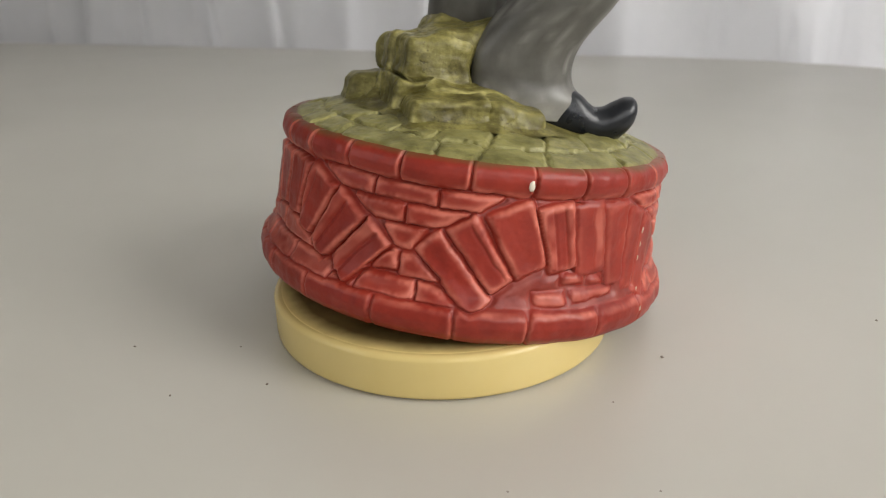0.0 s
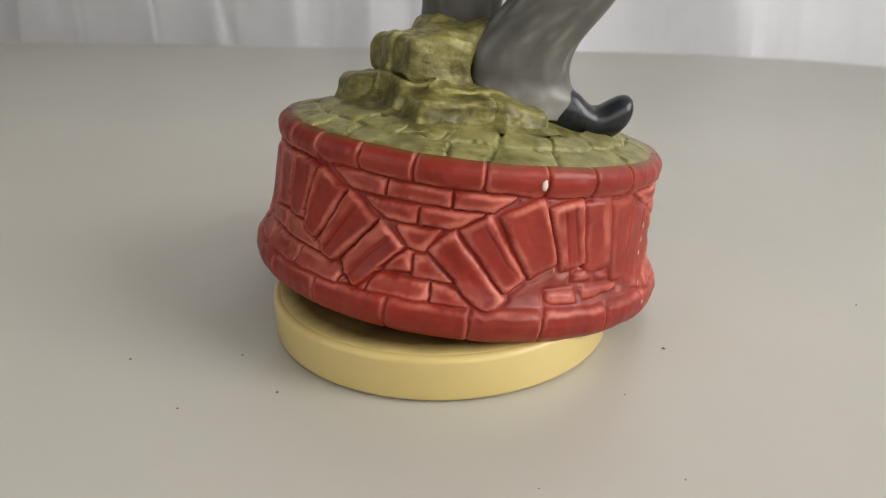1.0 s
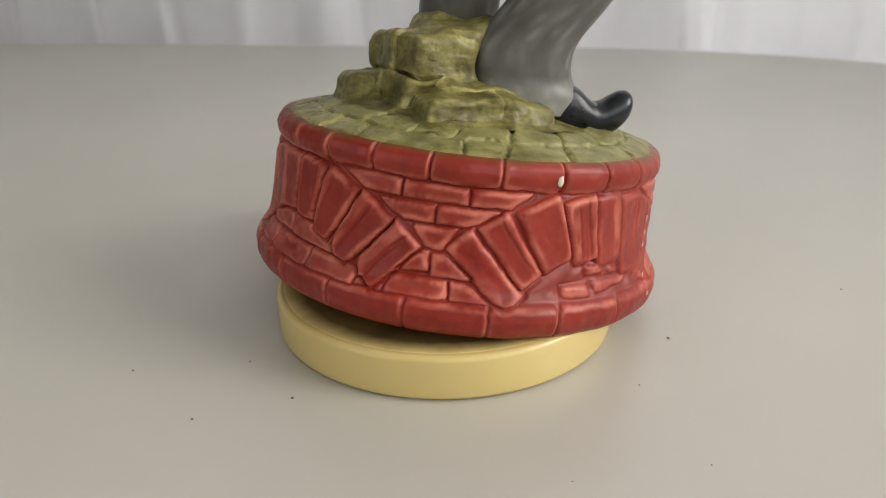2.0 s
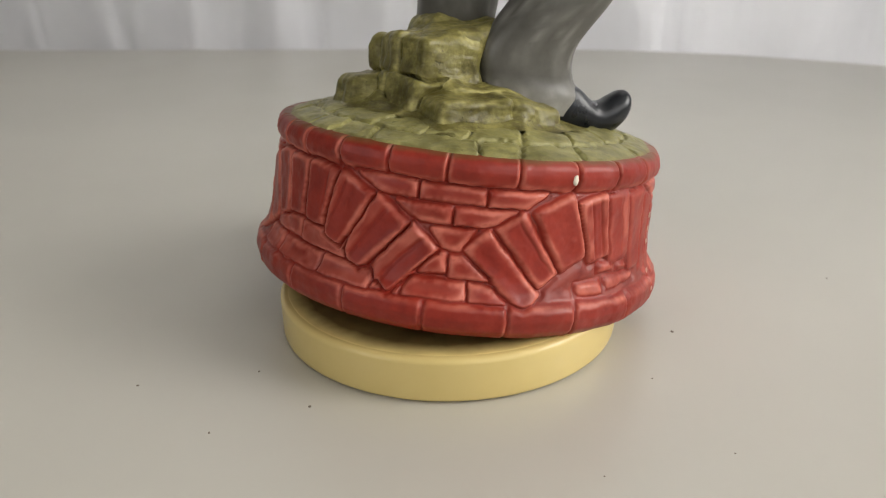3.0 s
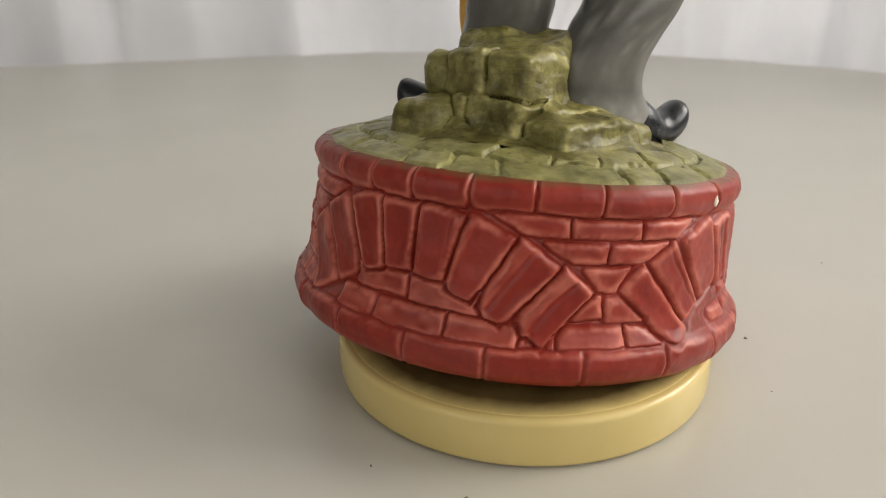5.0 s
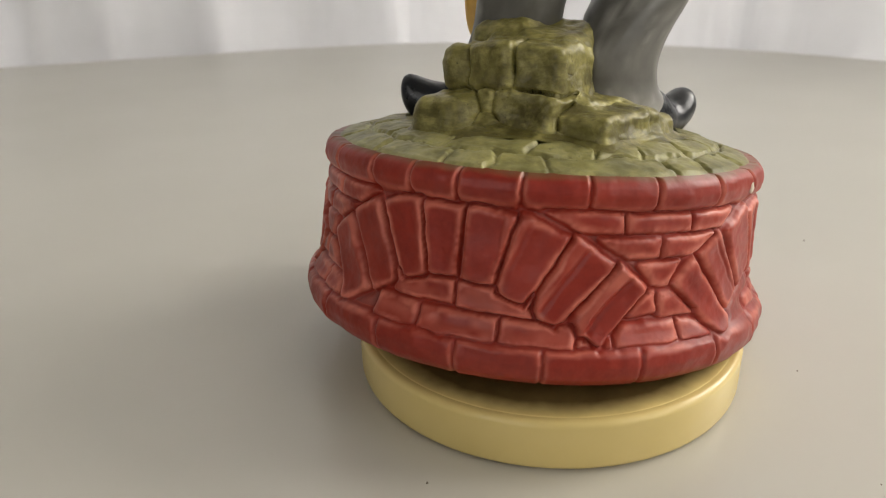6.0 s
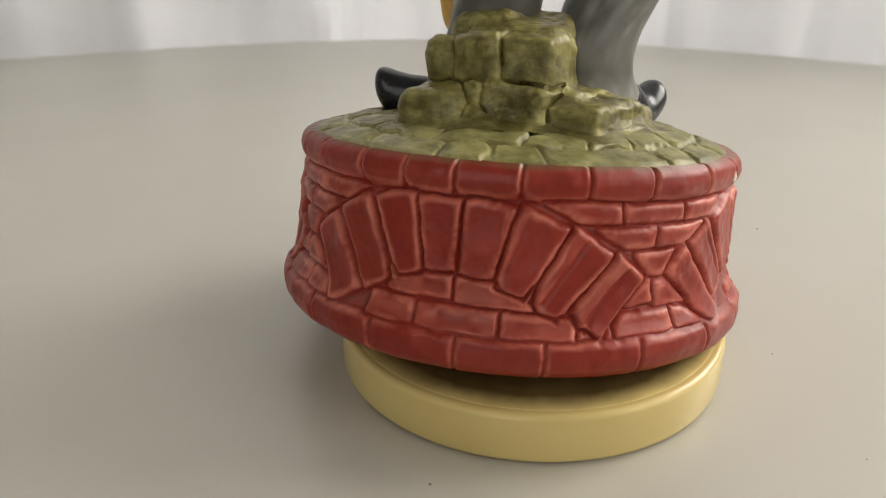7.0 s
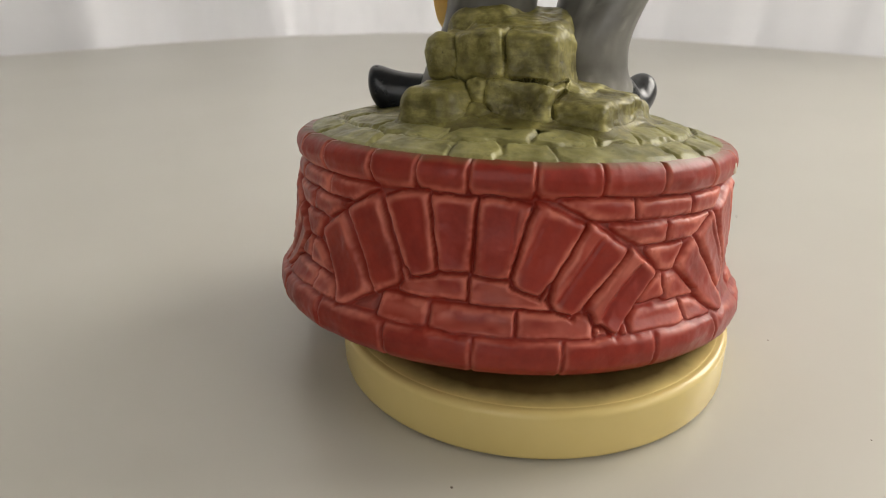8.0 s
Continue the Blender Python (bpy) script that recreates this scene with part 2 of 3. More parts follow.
def relief(cells, us, vs, place, mat, parent, depth=1.05, cut=0.36, wobble=0.16, reach=1.3, lump=0.2, scoop=0.15, tilt=0.0, shoulder=0.12, rubbed=1.0, ground=None, fade=None):
    """A cast surface carved into pieces. Every cell grows until it meets its neighbours, `reach` mm at most, and a joint is cut between them;
    place: from (u, v, height) arrays in mm to points in metres."""
    u, v = [a.ravel() for a in np.meshgrid(us, vs)]
    uu = u + wobble * (cloud(u, v, 0.33, 1) + 0.5 * cloud(u, v, 0.9, 2))
    vv = v + wobble * (cloud(u, v, 0.33, 3) + 0.5 * cloud(u, v, 0.9, 4))
    pick = np.arange(len(u))
    none = len(cells)
    over = np.full(len(u), 99.0)
    first, second = np.full(len(u), float(reach)), np.full(len(u), 99.0)
    who, other = np.full(len(u), none), np.full(len(u), none)
    for order in (1, 0):
        for k, c in enumerate(cells):
            if c["over"] != order:
                continue
            span = [p[0] for p in c["outline"]]
            some = np.flatnonzero((uu > min(span) - 14) & (uu < max(span) + 14))
            d = outline_distance(uu[some], vv[some], c["outline"]) - c["grow"]
            if order:
                over[some] = np.minimum(over[some], d)
            else:
                d = np.maximum(d, -over[some])
            best, next_best = d < first[some], (d >= first[some]) & (d < second[some])
            at = some[best]
            second[at], other[at] = first[at], who[at]
            first[at], who[at] = d[best], k
            at = some[next_best]
            second[at], other[at] = d[next_best], k
    edge = (second - first) / 2
    proud = np.array([c["proud"] for c in cells] + [-0.35])[who]
    joints = np.array([c["joint"] for c in cells] + [9.0])
    joint = np.minimum(joints[who], joints[other])
    mids = np.array([np.mean(np.array(c["outline"]), axis=0) for c in cells] + [(0, 0)])
    lean = (RNG.random((len(cells) + 1, 2)) - 0.5) * tilt
    lean[-1] = 0
    h = proud * step(0, 0.7, edge)
    h -= joint * depth * np.exp(-(edge / cut) ** 2) * (1 + 0.3 * cloud(u, v, 0.3, 21))
    h += 0.12 * joint * np.exp(-((edge - 0.85) / 0.4) ** 2) - scoop * step(0.8, 2.8, edge) - joint * shoulder * np.exp(-edge / 0.55)
    h += lump * (cloud(u, v, 0.22, 5) + 0.45 * cloud(u, v, 0.6, 6) + 0.12 * cloud(u, v, 1.5, 7))
    h += (lean[who, 0] * (u - mids[who, 0]) + lean[who, 1] * (v - mids[who, 1])) * step(0, 0.8, edge)
    wear = rubbed * step(0.2, 0.45, edge) * (1 - step(0.5, 1.2, edge)) * np.minimum(1, joint) * (0.78 + 0.8 * cloud(u, v, 0.25, 8) + 0.3 * cloud(u, v, 1.3, 9))
    for k, c in enumerate(cells):
        mine = np.flatnonzero(who == k)
        if not len(mine):
            continue
        inner = step(0.35, 1.0, edge[mine])
        if c["rub"]:
            wear[mine] = np.maximum(wear[mine], c["rub"] * inner * (0.8 + 0.9 * cloud(u[mine], v[mine], 0.5, 22)))
        if c["over"]:
            outline = c["outline"]
            axis = np.array(outline[2]) + outline[3] - np.array(outline[0]) - outline[1]
            axis /= np.hypot(*axis)
            du, dv = u[mine] - mids[k, 0], v[mine] - mids[k, 1]
            across, along = du * axis[1] - dv * axis[0], du * axis[0] + dv * axis[1]
            h[mine] += 0.14 * cloud(across, along * 0.22, 0.36, 11 + k) * inner
            for off, wide, deep in c["flutes"]:
                gap = across - off - 0.35 * cloud(along, along * 0, 0.3, 30 + k)
                band = step(0.2 * wide, 2.0 * wide, gap * (1 if off > 0 else -1))
                h[mine] += inner * deep * (0.5 * band - np.exp(-(gap / wide) ** 2))
                wear[mine] = np.maximum(wear[mine], inner * 0.5 * band * (0.8 + 0.8 * cloud(u[mine], v[mine], 0.35, 23)))
    if fade is not None:
        h -= fade(v)
    wear = np.where(who == none, 0.2 + 0.25 * cloud(u, v, 0.4, 24), wear)
    wear = np.clip(wear, 0, 1)
    pts = np.stack(place(u, v, h), 1)
    low = np.stack(place(u, v, np.full(len(u), -2.6)), 1)
    nu, nv = len(us), len(vs)
    ids = pick.reshape(nv, nu)
    quads = np.stack([ids[:-1, :-1], ids[:-1, 1:], ids[1:, 1:], ids[1:, :-1]], -1).reshape(-1, 4)
    # smooth normals of the whole skin, so that no seam shows where two pieces meet
    a, b = pts[quads[:, 2]] - pts[quads[:, 0]], pts[quads[:, 3]] - pts[quads[:, 1]]
    flat = np.cross(a, b)
    normals = np.zeros_like(pts)
    for i in range(4):
        np.add.at(normals, quads[:, i], flat)
    normals /= np.maximum(np.linalg.norm(normals, axis=1, keepdims=True), 1e-20)
    owner = who[quads[:, 0]]
    group = pick.copy()
    bed = quads[owner == none]
    while len(bed):
        low_id = group[bed].min(1)
        if (group[bed] == low_id[:, None]).all():
            break
        for i in range(4):
            np.minimum.at(group, bed[:, i], low_id)
    owner = np.where(owner == none, none + group[quads[:, 0]], owner)
    for k in np.unique(owner):
        f = quads[owner == k]
        if len(f) < 12:
            continue
        used, flat = np.unique(f, return_inverse=True)
        f = flat.reshape(-1, 4)
        # close the piece with a wall down to its bed
        pairs = np.concatenate([f[:, [0, 1]], f[:, [1, 2]], f[:, [2, 3]], f[:, [3, 0]]])
        key = np.sort(pairs, 1)
        _, one, count = np.unique(key[:, 0] * 1000003 + key[:, 1], return_index=True, return_counts=True)
        rim = pairs[one[count == 1]]
        n = len(used)
        turn = {a: n + i for i, a in enumerate(np.unique(rim))}
        bed = [used[a] for a in turn]
        faces = f.tolist() + [[b, a, turn[a], turn[b]] for a, b in rim.tolist()]
        name = cells[k]["name"] if k < none else "joint_bed"
        me = bpy.data.meshes.new(name)
        me.from_pydata(np.concatenate([pts[used], low[bed]]).tolist(), [], faces)
        me.polygons.foreach_set("use_smooth", np.ones(len(faces), bool))
        me.attributes.new("wear", "FLOAT", "POINT").data.foreach_set("value", np.concatenate([wear[used], np.zeros(len(bed))]).astype(np.float32))
        me.normals_split_custom_set_from_vertices(np.concatenate([normals[used], normals[bed]]).tolist())
        me.materials.append(mat if k < none or ground is None else ground)
        ob = new(name, me)
        ob.parent = parent


def loft(bm, rings, steps=40, mat=0, pale_at=None, fold=0.0, seed=0.0):
    """A closed skin through ellipses: (centre, axis a, axis b)."""
    layer = bm.verts.layers.float["wear"]
    skins = []
    for k, (mid, a, b) in enumerate(rings):
        ring = []
        for i in range(steps):
            t = 2 * math.pi * i / steps
            d = a * math.cos(t) + b * math.sin(t)
            f = 1 + fold * noise.noise((3 * math.cos(t) + seed, 3 * math.sin(t), k * 0.16))
            v = bm.verts.new(mid + d * f)
            v[layer] = pale_at(k, t) if pale_at else 0.0
            ring.append(v)
        skins.append(ring)
    for lo, hi in zip(skins, skins[1:]):
        for i in range(steps):
            j = (i + 1) % steps
            bm.faces.new((lo[i], lo[j], hi[j], hi[i])).material_index = mat
    for ring in (skins[0], skins[-1]):
        tip = bm.verts.new(sum((v.co for v in ring), Vector()) / steps)
        for i in range(steps):
            bm.faces.new((ring[i], ring[(i + 1) % steps], tip)).material_index = mat


def spline(points, n):
    """n places along a smooth curve through rows of numbers."""
    pts = [np.array(p, float) for p in points]
    out = []
    for k in range(n):
        x = k / (n - 1) * (len(pts) - 1)
        i = min(int(x), len(pts) - 2)
        t = x - i
        p0, p1, p2, p3 = pts[max(i - 1, 0)], pts[i], pts[i + 1], pts[min(i + 2, len(pts) - 1)]
        out.append(0.5 * (2 * p1 + (p2 - p0) * t + (2 * p0 - 5 * p1 + 4 * p2 - p3) * t * t + (3 * p1 - p0 - 3 * p2 + p3) * t ** 3))
    return out


# ---------------------------------------------------------------- room
FLOOR_Z, CEIL_Z, HALF = -0.74, 1.86, 1.5
bm = bmesh.new()
box(bm, -HALF - 0.1, HALF + 0.1, -HALF - 0.1, HALF + 0.1, FLOOR_Z - 0.06, FLOOR_Z)
thing("floor", bm, FLOOR, "plain grey-brown floor under the table", "floor", "structure", False)
# unseen ceiling, dark grey so that little light bounces down
bm = bmesh.new()
box(bm, -HALF - 0.1, HALF + 0.1, -HALF - 0.1, HALF + 0.1, CEIL_Z, CEIL_Z + 0.06)
thing("ceiling", bm, WALL, "unseen plain grey ceiling added to shape the light", "ceiling", "structure", False)


def wall(name, along, side, holes=()):
    """An unseen wall 0.1 m thick; holes: (from, to, sill, head) of its lamp openings."""
    bm = bmesh.new()

    def piece(a0, a1, z0, z1):
        d0, d1 = sorted((side * HALF, side * (HALF + 0.1)))
        if along == "y":
            box(bm, d0, d1, a0, a1, z0, z1)
        else:
            box(bm, a0, a1, d0, d1, z0, z1)
    at = -HALF
    for a, b, lo, hi in holes:
        piece(at, a, FLOOR_Z, CEIL_Z)
        piece(a, b, FLOOR_Z, lo), piece(a, b, hi, CEIL_Z)
        at = b
    piece(at, HALF, FLOOR_Z, CEIL_Z)
    thing(name, bm, WALL, "unseen plain grey wall added to shape the light", "wall", "structure", False)


# unseen walls hold the lamps; their low grey keeps bounce light down
wall("wall_east", "y", 1, ((-1.42, -0.22, 0.53, 1.57), (0.0, 1.24, 0.3, 1.5)))
wall("wall_west", "y", -1, ((-1.35, -0.15, 0.33, 1.37),))
wall("wall_north", "x", 1, ((0.35, 1.35, 0.3, 1.5),))
wall("wall_south", "x", -1, ((-0.05, 1.15, 0.43, 1.47),))

# ---------------------------------------------------------------- table
def rounded(corners, radii, steps=40):
    """Outline of a polygon (counter-clockwise) with its corners rounded."""
    out = []
    for k, radius in enumerate(radii):
        p, at, q = (Vector(corners[(k + j) % len(corners)]) for j in (-1, 0, 1))
        back, on = (p - at).normalized(), (q - at).normalized()
        half = math.acos(max(-1, min(1, back.dot(on)))) / 2
        hub = at + (back + on).normalized() * radius / math.sin(half)
        first = at + back * radius / math.tan(half) - hub
        turn = math.pi - 2 * half
        for i in range(steps + 1):
            c, t = math.cos(turn * i / steps), math.sin(turn * i / steps)
            out.append(hub + Vector((c * first.x - t * first.y, t * first.x + c * first.y)))
    return out


def outward(line, i):
    d = (line[(i + 1) % len(line)] - line[i - 1]).normalized()
    return Vector((d.y, -d.x))


OUTLINE = rounded([(0.54, -0.62), (0.54, 0.484), (-0.85, 0.973), (-0.85, -0.62)], (0.2, 0.48, 0.2, 0.2))
table = tagged(new("table"), "table with rounded corners and a warm light grey laminate top", "table")
table.location = (0, 0, FLOOR_Z)
bm = bmesh.new()
rims = []
for inset, z in ((0.004, 0.712), (0, 0.716), (0, 0.736), (0.001, 0.7385), (0.003, 0.74)):
    rims.append([bm.verts.new((*(p - outward(OUTLINE, i) * inset), z)) for i, p in enumerate(OUTLINE)])
for lo, hi in zip(rims, rims[1:]):
    for i in range(len(lo)):
        bm.faces.new((lo[i - 1], lo[i], hi[i], hi[i - 1]))
bm.faces.new(rims[-1])
bm.faces.new(rims[0][::-1])
part("tabletop", bm, TABLE, table, "warm light grey matt laminate", smooth=False)
for x, y in ((0.4, -0.48), (0.3, 0.38), (-0.72, 0.74), (-0.72, -0.48)):
    bm = bmesh.new()
    lathe(bm, [(0, 0), (0.018, 0), (0.019, 0.004), (0.019, 0.69), (0.03, 0.7), (0.03, 0.712), (0, 0.712)], 32)
    part("leg", bm, STEEL, table).location = (x, y, 0)

# ---------------------------------------------------------------- curtain
bm = bmesh.new()
line = [Vector((0.54, -0.1 + 0.02 * i)) for i in range(12)] + OUTLINE[41:82] + [Vector((0.217, 0.598)).lerp(Vector((-1.3, 1.132)), (i + 1) / 80) for i in range(80)]
length = [0.0]
for p, q in zip(line, line[1:]):
    length.append(length[-1] + (q - p).length)


def cloth(arc, z):
    """A point of the curtain, so far along its rail and at that height."""
    j = min(max(int(np.searchsorted(length, arc)), 1), len(line) - 1)
    near = max(1, min(j, len(line) - 2))
    at = line[j - 1].lerp(line[j], (arc - length[j - 1]) / max(1e-6, length[j] - length[j - 1]))
    d = (line[near + 1] - line[near - 1]).normalized()
    deep = 0.085 + 0.045 * noise.noise((arc * 5.5 + z * 1.3, 3, z * 0.8)) + 0.055 * noise.noise((arc * 12 - z * 1.8, 7, z * 1.2)) + 0.024 * noise.noise((arc * 27 + z * 3, 1, z))
    return (at.x + d.y * deep, at.y - d.x * deep, z)


rows = []
for k in range(40):
    level = FLOOR_Z + 0.015 + (CEIL_Z - 0.05 - FLOOR_Z) * k / 39
    rows.append([bm.verts.new(cloth(length[-1] * i / 800, level)) for i in range(801)])
for lo, hi in zip(rows, rows[1:]):
    for i in range(800):
        bm.faces.new((lo[i], lo[i + 1], hi[i + 1], hi[i]))
curtain = thing("curtain", bm, CLOTH, "white cloth curtain hanging in soft folds behind the table", "curtain")
solid = curtain.modifiers.new("thickness", "SOLIDIFY")
solid.thickness = 0.0015

# ---------------------------------------------------------------- cream turntable disc
disc = tagged(new("turntable_base"), "round cream lacquered base disc under the ceramic music box", "base disc")
disc.location = (0.0003, -0.0003, 0)
bm = bmesh.new()
DISC_R, DISC_H = 0.0453, 0.0114
edge = [(DISC_R - 0.0014 + 0.0014 * math.cos(radians(a)), DISC_H - 0.0014 + 0.0014 * math.sin(radians(a))) for a in range(0, 91, 10)]
lathe(bm, [(0, 0.0004), (DISC_R - 0.0008, 0.0004), (DISC_R - 0.0002, 0.0009), (DISC_R, 0.0016), (DISC_R, DISC_H - 0.003)] + edge
      + [(DISC_R - 0.0018, DISC_H), (DISC_R - 0.003, DISC_H), (0.02, DISC_H), (0, DISC_H)], 160)
part("body", bm, CREAM, disc)
# thin sheet that carries the painted shade and stain below the drum
bm = bmesh.new()
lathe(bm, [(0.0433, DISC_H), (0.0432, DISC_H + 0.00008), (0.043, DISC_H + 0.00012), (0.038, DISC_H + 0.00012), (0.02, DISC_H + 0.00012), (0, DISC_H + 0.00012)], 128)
part("top_plate", bm, STAIN_SHADE_TOP, disc, "cream top with brown stain and the drum's shade in its colour")

# ---------------------------------------------------------------- ceramic music box
FIG = tagged(new("ceramic_music_box"), "tilted red brick ceramic drum with mossy stones and a glazed figure", "music box")
up = Vector((0.1325, 0.0495, 1)).normalized()
ax = Vector((0.9914, -0.006, -0.1311)).normalized()
ay = up.cross(ax)
FIG.matrix_world = Matrix(((ax.x, ay.x, up.x, 0.0087), (ax.y, ay.y, up.y, 0.0126), (ax.z, ay.z, up.z, 0.0360), (0, 0, 0, 1)))
DEG = math.pi / 180
WR = 51.8                                    # radius at which the wall's outlines are laid out, mm
MM = WR * DEG


FORM_H = np.arange(-28, 16, 0.1)
FORM_R = np.interp(FORM_H, (-25.5, -24.8, -23.5, -21, -19, -17.8, -16.5, -15, -12, -8, 0, 6, 7.1, 7.7, 8.6, 10.5, 12.2, 13.2, 13.9),
                   (53.4, 54.6, 55.6, 56.1, 55.7, 55.0, 53.9, 52.9, 52.2, 51.7, 51.25, 50.9, 50.4, 50.5, 51.2, 51.7, 51.3, 50.5, 49.3))
FORM_R = np.convolve(np.pad(FORM_R, 5, "edge"), np.ones(11) / 11, "valid")


def on_wall(u, v, h):
    """The drum's outer form: a heavy rounded foot, a wall drawn in like a cove, and a rim."""
    a = u / MM * DEG
    r = np.interp(v, FORM_H, FORM_R) + h
    return r * np.cos(a) * 0.001, r * np.sin(a) * 0.001, v * 0.001


bm = bmesh.new()
prof = [(0, -13), (30, -13), (50, -13), (50.6, -14), (50.6, -20), (50.6, -24.2), (51.2, -25.2), (52.2, -25.5), (52.9, -25.2), (53.4, -24), (53.9, -21.5), (53.5, -19)]
prof += [(float(np.interp(h, FORM_H, FORM_R)) - 2.0, h) for h in (-17.5, -16.5, -15.2, -14, -11, -8, -4, 0, 4, 7, 10)]
prof += [(49.0, 12.4), (48.3, 13.3), (46.5, 13.6), (30, 13.9), (0, 14)]
lathe(bm, [(r * 0.001, z * 0.001) for r, z in prof], 180, 0.0003)
part("drum", bm, MORTAR, FIG, "hollow red glazed ceramic drum with recessed joints")
# unseen plate that shuts the hollow drum and keeps light out of the gap
bm = bmesh.new()
rings = []
for r in range(0, 52, 3):
    ring = []
    for i in range(96 if r else 1):
        x, y = min(r, 50.7) * math.cos(2 * math.pi * i / 96), min(r, 50.7) * math.sin(2 * math.pi * i / 96)
        ring.append(bm.verts.new((x * 0.001, y * 0.001, max(-24.6, -23.9 + 0.1325 * x + 0.0495 * y) * 0.001)))
    rings.append(ring)
for lo, hi in zip(rings, rings[1:]):
    for i in range(96):
        j = (i + 1) % 96
        bm.faces.new((lo[i], hi[i], hi[j], lo[j]) if len(lo) > 1 else (lo[0], hi[i], hi[j]))
part("underside", bm, MORTAR, FIG, "unseen flat underside added to darken the gap below the drum")


def voussoir(top_a, top_h, low_a, low_h, top_w, low_w, turn=0.0):
    """The outline of an arch's brick, from the middle of its outer end to that of its inner end; widths in mm."""
    t, b = Vector((top_a * MM, top_h)), Vector((low_a * MM, low_h))
    d = (t - b).normalized()
    side = Vector((d.y, -d.x))
    ends = [b - side * low_w / 2, b + side * low_w / 2, t + side * top_w / 2, t - side * top_w / 2]
    return [(p.x + turn * MM, p.y) for p in ends]


def shifted(outline, turn):
    """An outline in (degrees, mm) as one in mm, turned round the drum to lie between -235 and 125 degrees."""
    mid = sum(a for a, _ in outline) / len(outline) + turn
    turn -= 360 * math.floor((mid + 235) / 360)
    return [((a + turn) * MM, h) for a, h in outline]


ARCH = ((-188.8, -2.4, -178.8, -15.8, 7.6, 8.0), (-178.7, 3.4, -170.2, -11.8, 8.4, 6.6), (-167.1, 6.3, -162.2, -8.8, 9.1, 5.4),
        (-156.4, 6.7, -155.6, -7.2, 8.6, 5.6), (-145.6, 6.5, -147.9, -7.5, 9.2, 6.0), (-134.3, 4.4, -140.6, -10.2, 10.1, 5.8),
        (-123.6, 0.3, -133.6, -13.1, 9.6, 5.9), (-114.6, -4.8, -125.0, -16.0, 8.1, 6.8))
SECOND_ARCH = ((-102.2, -4.2, -88.1, -17.2, 6.4, 5.3), (-94.5, 0.7, -83.5, -12.4, 6.8, 5.2), (-83.2, 4.6, -76.0, -8.8, 10.0, 7.4),
               (-71.5, 5.7, -67.4, -8.3, 8.4, 6.4), (-61.4, 6.0, -58.4, -8.9, 6.6, 7.6), (-51.4, 5.5, -49.3, -12.2, 7.4, 5.4),
               (-42.0, 3.6, -43.5, -14.5, 6.0, 4.6), (-33.0, 0.6, -38.5, -16.5, 6.4, 5.0))
CELLS = []
ARCH_FLUTES = {4: ((2.6, 0.35, 0.15),), 5: ((-2.6, 0.5, 0.25),), 6: ((-0.9, 0.55, 0.4),), 7: ((-0.5, 0.55, 0.45),)}
for turn in (0, 180, 270):
    for k, row in enumerate(ARCH):
        if not (turn == 270 and row[0] < -180):
            line = voussoir(*row)
            CELLS.append(cell(shifted([(x / MM, y) for x, y in line], turn), 0.4, 1, flutes=ARCH_FLUTES.get(k, ())))
SECOND_FLUTES = {1: ((1.5, 0.35, 0.2),), 3: ((-1.2, 0.3, 0.2), (1.4, 0.35, 0.25)), 4: ((0.6, 0.25, 0.1),)}
for k, row in enumerate(SECOND_ARCH):
    late = row[0] > -66
    CELLS.append(cell(voussoir(*row), 0.1 if late else 0.3, 1, joint=0.3 if late else 0.9, flutes=SECOND_FLUTES.get(k, ())))

# courses between the arches, and the stones under them; corners as (degrees, mm)
FILL = (((-127.2, 4.0), (-118.3, 3.9), (-118.3, 7.3), (-134.5, 7.4)), ((-116.9, 4.0), (-101.5, 3.7), (-101.5, 6.6), (-116.9, 7.0)),
        ((-100.1, 3.5), (-91, 3.7), (-85.5, 6.8), (-100.1, 6.6)), ((-116.2, -0.9), (-109.2, -1.0), (-109.2, 2.0), (-122.5, 2.2)),
        ((-107.7, -1.1), (-100.5, -1.0), (-93.5, 2.3), (-107.7, 2.0)), ((-109.6, -6.7), (-106.3, -6.6), (-103.4, -2.3), (-113, -2.7)),
        ((-117.4, -12.4), (-109.1, -11.6), (-109.6, -7.6), (-111.2, -7.9)), ((-107.7, -12.4), (-98.5, -12.7), (-105.4, -8.4), (-107.6, -8.6)),
        ((-118.2, -17.4), (-104, -16.9), (-104, -14.2), (-118.2, -14.0)), ((-102.8, -16.9), (-94.4, -17.6), (-97.2, -14.8), (-102.8, -14.1)),
        ((-126.4, -17.4), (-119.4, -17.3), (-119.6, -14.0), (-124, -15.6)))
UNDER = tuple(((a, lo), (b, lo + tip), (b, hi + tip), (a, hi)) for a, b, lo, hi, tip in (
    (-167, -152.9, -12.0, -8.2, 0.2), (-151.5, -136, -12.2, -8.4, -0.6), (-171, -161.2, -17.4, -14.0, 0.2),
    (-158.9, -143, -17.8, -14.3, 0.3), (-141.6, -127.4, -17.2, -14.2, -0.3)))
UNDER_SECOND = (((-67.6, -12.1), (-60.8, -12.1), (-61.6, -9.6), (-67.8, -9.4)), ((-59.4, -12.4), (-54, -12.4), (-54.6, -10.6), (-59, -10.4)),
                ((-75.2, -16.6), (-66, -16.4), (-66.4, -13.4), (-75, -13.8)), ((-64.6, -16), (-50.4, -15.2), (-50, -13.6), (-64.8, -13.2)))
for turn in (0, 90, 180, 270):
    CELLS += [cell(shifted(quad, turn), rub=0.1, grow=0.1) for quad in FILL]
for turn in (0, 180, 270):
    CELLS += [cell(shifted(quad, turn), rub=0.32, grow=0.3) for quad in UNDER]
